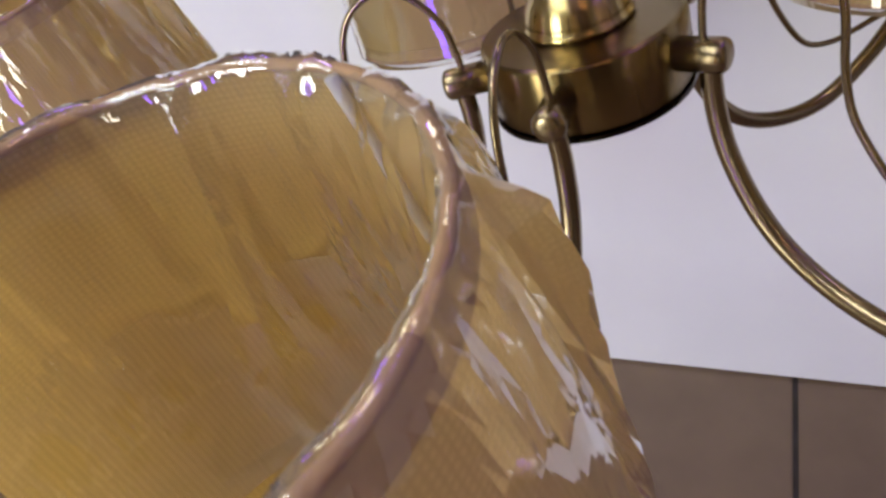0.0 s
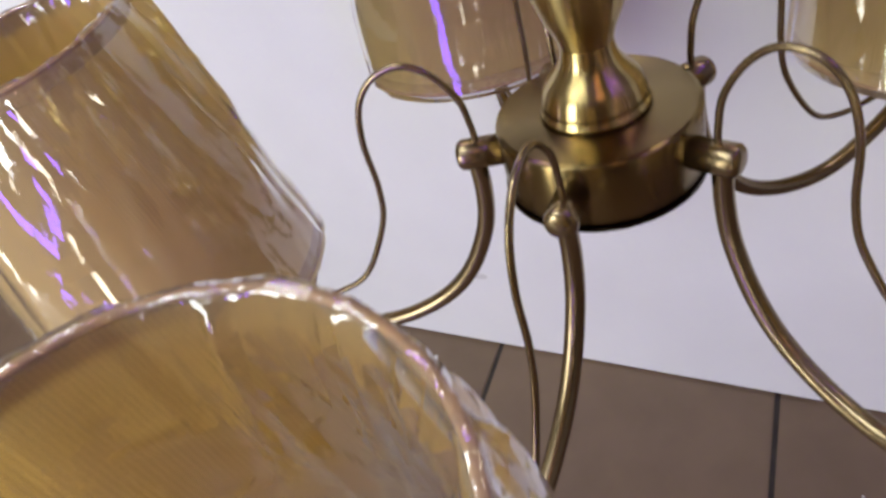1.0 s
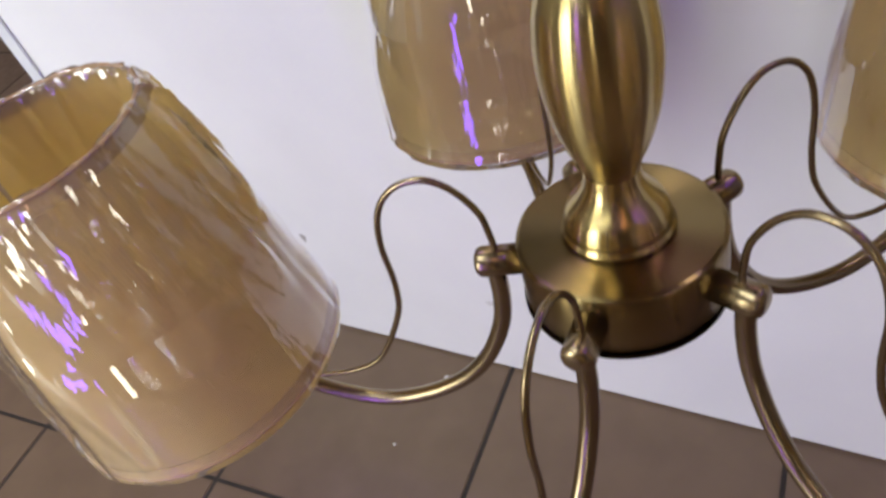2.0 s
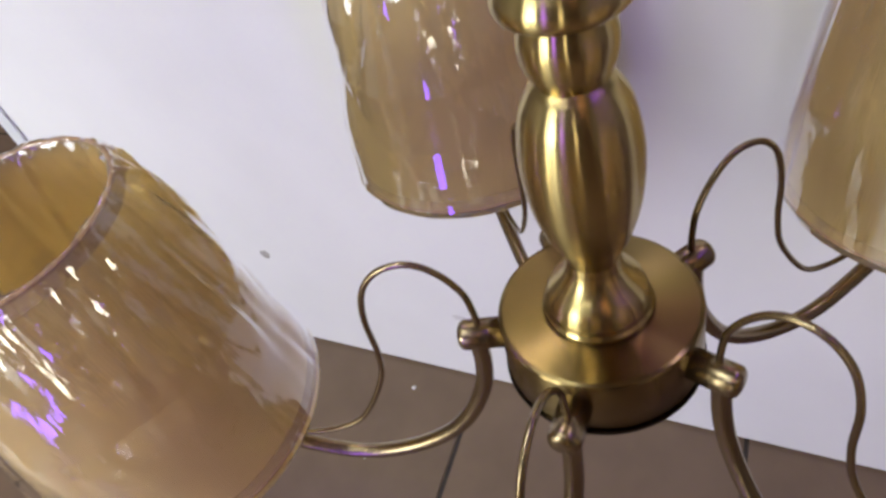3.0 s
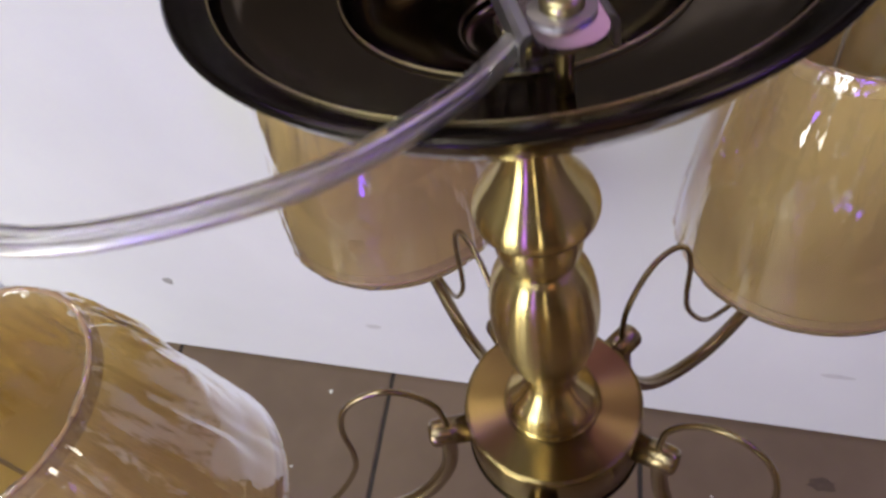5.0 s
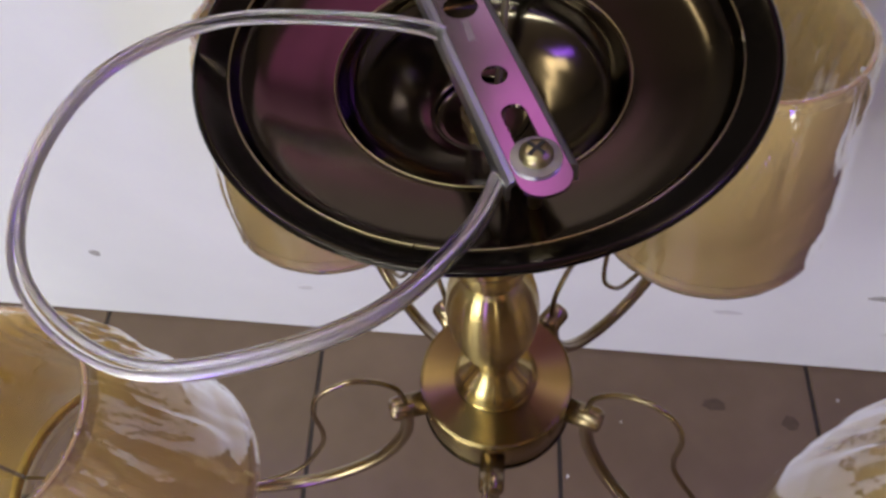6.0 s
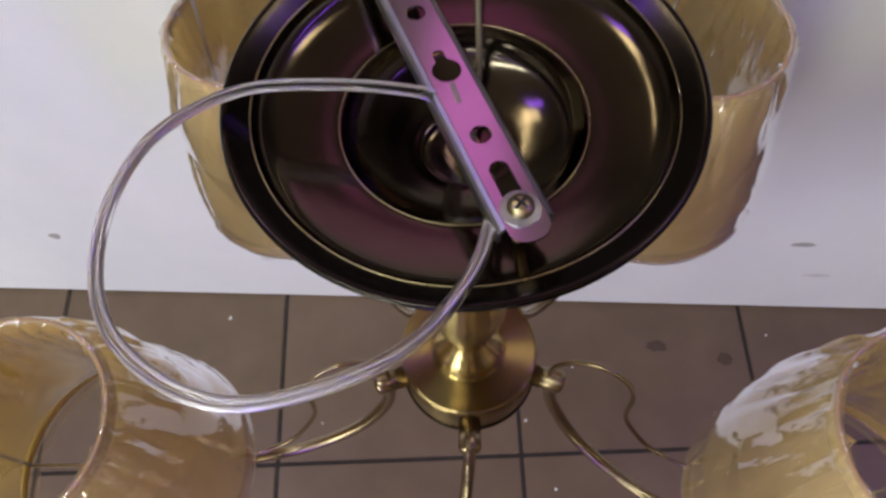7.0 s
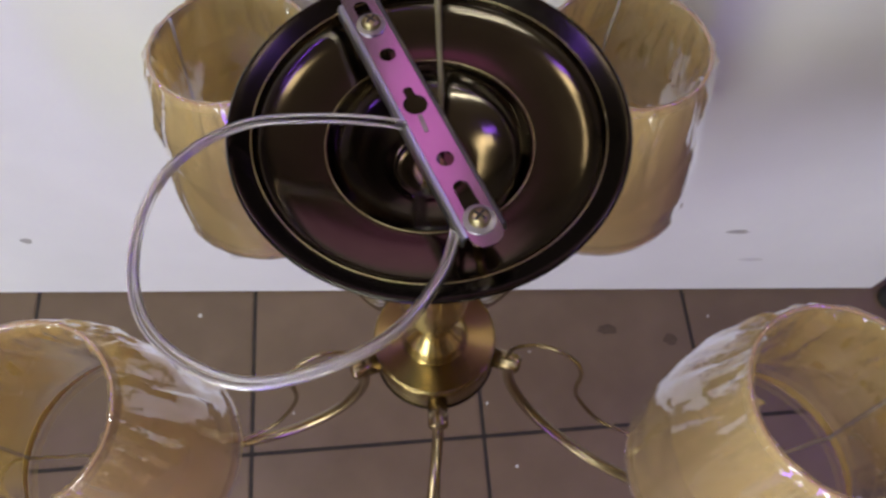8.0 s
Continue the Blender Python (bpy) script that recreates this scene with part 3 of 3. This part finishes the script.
def film(k, m, body):
    """Loose clear film round the shade: large taut facets, creases that run from the top rim and die out, tucked in at the top."""
    n = 216
    rng = random.Random(20 + k)
    # share of the height, distance from the shade, slack of the large facets, strength of the creases
    levels = [(-0.036, -0.006, 0.0, 0.1), (-0.028, 0.0012, 0.1, 0.2), (0.0, 0.0022, 0.3, 0.3)]
    levels += [(q / 26, 0.0022 + 0.0016 * math.sin(math.pi * q / 26), math.sin(math.pi * q / 26) ** 0.7, 0.35 + 0.65 * q / 26) for q in range(1, 26)]
    levels += [(0.982, 0.0020, 0.10, 0.7), (0.999, 0.0019, 0.0, 0.4), (1.008, 0.0014, 0.0, 0.2), (1.012, 0.0002, 0.0, 0.1), (1.009, -0.0012, 0.0, 0.2), (1.000, -0.0025, 0.0, 0.4), (0.984, -0.0034, 0.05, 0.7)]
    levels += [(1 - q / 20, -0.0040 - 0.0065 * math.sin(math.pi * q / 20), -0.55 * math.sin(math.pi * q / 20), 1 - 0.7 * q / 18) for q in range(1, 18)]
    # slack of the large facets at knots round and up the shade, straight in between
    around, up = 11, 4
    slack = [[rng.uniform(0.0, 1.0) ** 1.6 for c in range(around)] for r in range(up + 1)]
    lean = rng.uniform(-0.8, 0.8)

    def facet(a, s):
        u, w = (a / (2 * math.pi) * around + lean * s) % around, min(max(s, 0.0), 0.999) * up
        c, r = int(u), int(w)
        u, w = u - c, w - r
        p00, p10 = slack[r][c % around], slack[r][(c + 1) % around]
        p01, p11 = slack[r + 1][c % around], slack[r + 1][(c + 1) % around]
        if (c + r) % 2:
            return p00 + u * (p10 - p00) + w * (p11 - p10) if u > w else p00 + w * (p01 - p00) + u * (p11 - p01)
        return p00 + u * (p10 - p00) + w * (p01 - p00) if u + w < 1 else p11 + (1 - u) * (p01 - p11) + (1 - w) * (p10 - p11)

    # creases: angle, lean, reach down from the rim, width, height
    creases = [(rng.uniform(0, 2 * math.pi), rng.uniform(-0.35, 0.35), rng.uniform(0.15, 1.0), rng.uniform(0.07, 0.24), rng.choice((-1, 1)) * rng.uniform(0.0012, 0.0044)) for c in range(44)]
    # folds that rise from the bottom rim
    creases += [(rng.uniform(0, 2 * math.pi), rng.uniform(-0.35, 0.35), -rng.uniform(0.3, 0.8), rng.uniform(0.06, 0.18), rng.choice((-1, 1)) * rng.uniform(0.0010, 0.0030)) for c in range(16)]
    verts, faces = [], []
    for i, (share, off, loose, sharp) in enumerate(levels):
        s = min(max(share, 0.0), 1.0)
        wall = SHADE_BOTTOM + (SHADE_TOP - SHADE_BOTTOM) * s
        side = 1.0 if off > 0 else 1.7
        for j in range(n):
            a = 2 * math.pi * j / n
            fold = 0.0
            for b, tip, reach, wide, high in creases:
                d = 1 - s if reach > 0 else s
                if d > abs(reach):
                    continue
                gap = abs((a - b - tip * d * side + math.pi) % (2 * math.pi) - math.pi)
                span = wide * (0.35 + 1.1 * d)
                if gap < span:
                    fold += high * (1 - gap / span) * (1 - d / abs(reach)) ** 0.8
            r = wall + off + 0.0070 * loose * facet(a * (1 if off > 0 else -1) % (2 * math.pi), s) + fold * sharp
            crumple = 0.00035 * max(0.0, 1 - abs(share - 1) / 0.05)
            r += crumple * rng.uniform(-1, 1)
            r = max(r, wall + 0.0010) if off > 0 else min(r, wall - 0.0016)
            z = share * SHADE_H + (0.0006 * math.sin(7 * a + 3 * k) + 0.0004 * math.sin(19 * a + k)) * (s > 0.9) + crumple * rng.uniform(-1, 1)
            v = m @ Vector((r * math.cos(a), r * math.sin(a), z))
            # pressed flat where it meets the partition
            v.y -= max((LEAN @ v).y - WALL_Y + 0.0015, 0.0)
            verts.append(v)
    for i in range(len(levels) - 1):
        for j in range(n):
            h = (j + 1) % n
            a, b, c, d = i * n + j, i * n + h, (i + 1) * n + h, (i + 1) * n + j
            faces += [(a, b, c), (a, c, d)] if (i + j) % 2 else [(a, b, d), (b, c, d)]
    ob = mesh_object("film", verts, faces, FILM, body, "crinkled clear wrapping film", smooth=False)
    # soft where it rolls over the rim, crisp below
    roll = [abs(levels[p.index // (2 * n)][0] - 1) < 0.025 for p in ob.data.polygons]
    ob.data.polygons.foreach_set("use_smooth", roll)
    ob.visible_shadow = False


for k in range(5):
    arm(k)
    shade(k)

# power cord: a loop of clear twin flex out of the canopy and back
CORD = spline([(-0.002, 0.003, 0.806), (-0.006, -0.003, 0.826), (-0.0134, -0.0058, 0.8385), (-0.0458, -0.0044, 0.8410), (-0.0781, -0.0090, 0.8420), (-0.1030, -0.0316, 0.8430), (-0.1100, -0.0666, 0.8420), (-0.0990, -0.0980, 0.8390), (-0.0631, -0.1165, 0.8395), (-0.0195, -0.1036, 0.8405), (0.0030, -0.0769, 0.8370), (0.0106, -0.0490, 0.8310), (0.009, -0.030, 0.822)], 8)
cord = mesh_object("power_cord", *tube(CORD, 0.0026, 14, 0.8), PVC, chandelier, "clear twin-core power cord in a loop")
for side in (-0.0011, 0.0011):
    mesh_object("strand", *tube([np.array(q) + np.array((side, side * 0.6, side)) for q in CORD], 0.00085, 8), STRAND, cord, "tinned copper strands")

# ---- marks and small things ----
def blot(name, x, z, rx, rz, seed, mat, label):
    """A thin uneven patch of dirt on the partition."""
    rng = random.Random(seed)
    n = 14
    rim = [(rx * (1 + rng.uniform(-0.25, 0.25)) * math.cos(2 * math.pi * i / n), rz * (1 + rng.uniform(-0.25, 0.25)) * math.sin(2 * math.pi * i / n)) for i in range(n)]
    front = [(x + u, WALL_Y - 0.0006, z + w) for u, w in rim]
    back = [(x + u * 1.05, WALL_Y + 0.0004, z + w * 1.05) for u, w in rim]
    faces = [tuple(range(n))] + [(i, (i + 1) % n, n + (i + 1) % n, n + i) for i in range(n)]
    return mesh_object(name, front + back, faces, mat, partition, label, smooth=False)


blot("stain", -0.5428, 0.1919, 0.0075, 0.0075, 1, SMUDGE, "small grey smudge")
blot("stain", 0.3958, 0.2120, 0.013, 0.0055, 2, SMUDGE, "small grey smudge")
blot("stain", 0.450, 0.120, 0.018, 0.004, 4, FAINT, "faint scuff")
blot("stain", -0.280, 0.135, 0.010, 0.005, 5, FAINT, "faint scuff")
blot("stain", 0.245, 0.150, 0.016, 0.004, 6, FAINT, "faint scuff")
bm = bmesh.new()
box(bm, -0.8755, WALL_Y - 0.004, 0.0, -0.850, WALL_Y - 0.0005, PARTITION_H, 0.0012)
part("corner_strip", bm, STRIP, partition, "pale strip along the end of the partition")


def crumb(x, y, size, seed):
    rng = random.Random(seed)
    bm = bmesh.new()
    bmesh.ops.create_icosphere(bm, subdivisions=1, radius=size)
    for q in bm.verts:
        q.co = Vector((q.co.x * rng.uniform(0.7, 1.3), q.co.y * rng.uniform(0.7, 1.3), max(q.co.z, -size * 0.5) * rng.uniform(0.5, 0.8)))
    low = min(q.co.z for q in bm.verts)
    bmesh.ops.translate(bm, verts=bm.verts, vec=(x, y, -low))
    return tagged(part("crumb", bm, CHIP, None), "tiny white plaster crumb lying on the brown tile", "crumb", "crumbs on the floor")


for i, (x, y, size) in enumerate(((-0.3631, 0.2506, 0.0032), (0.0727, 0.1123, 0.0026), (-0.385, 0.14, 0.0022), (0.112, 0.022, 0.0026), (0.42, 0.245, 0.0022), (-0.21, 0.10, 0.0016), (0.14, 0.19, 0.0016), (0.24, 0.02, 0.002))):
    crumb(x, y, size, i)
for i, (x, y, rx, ry) in enumerate(((0.3574, 0.2085, 0.011, 0.009), (0.262, 0.225, 0.016, 0.008))):
    rng = random.Random(30 + i)
    n = 16
    rim = [(x + rx * (1 + rng.uniform(-0.2, 0.2)) * math.cos(2 * math.pi * j / n), y + ry * (1 + rng.uniform(-0.2, 0.2)) * math.sin(2 * math.pi * j / n)) for j in range(n)]
    drop = mesh_object("floor_stain", [(u, w, 0.0004) for u, w in rim] + [(u, w, -0.0004) for u, w in rim], [tuple(range(n))] + [(j, (j + 1) % n, n + (j + 1) % n, n + j) for j in range(n)], DIRT, None, smooth=False)
    tagged(drop, "dried dark splash on the brown tile", "stain", "stains on the floor")

# dark rubber foot beside the partition's end
v, f = lathe([(0.0, 0.0), (0.020, 0.0), (0.021, 0.003), (0.019, 0.020), (0.014, 0.026), (0.0, 0.027)], 32)
tagged(mesh_object("rubber_foot", place(v, Matrix.Translation((0.714, 0.272, 0))), f, BLACK, None), "black rubber foot on the tiles beside the partition", "furniture foot")

# ---- floor tiles ----
floor = slab("floor", XW - 0.1, YS - 0.1, -0.06, XE + 0.1, YN + 0.1, -0.0015, GROUT, "brown square ceramic floor tiles with dark grout", "floor")
SIDE, JOINT = 0.333, 0.0055
TURN = math.atan2(0.06847, 0.99765)
ux, uy = Vector((math.cos(TURN), math.sin(TURN), 0)), Vector((-math.sin(TURN), math.cos(TURN), 0))
NODE = Vector((0.0667, 0.0648, 0))
bm = bmesh.new()
box(bm, -SIDE / 2 + JOINT / 2, -SIDE / 2 + JOINT / 2, -0.008, SIDE / 2 - JOINT / 2, SIDE / 2 - JOINT / 2, 0.0, 0.0012)
tile_mesh = bpy.data.meshes.new("tile")
bm.to_mesh(tile_mesh)
bm.free()
tile_mesh.materials.append(TILE)
for i in range(-11, 12):
    for j in range(-11, 11):
        c = NODE + ux * (SIDE * (i + 0.5)) + uy * (SIDE * (j + 0.5))
        if not (XW - 0.08 < c.x - 0.178 and c.x + 0.178 < XE + 0.08 and YS - 0.08 < c.y - 0.178 and c.y + 0.178 < YN + 0.08):
            continue
        tile = new("tile", tile_mesh)
        tile.parent = floor
        tile.matrix_basis = Matrix.Translation(c) @ Matrix.Rotation(TURN, 4, "Z")
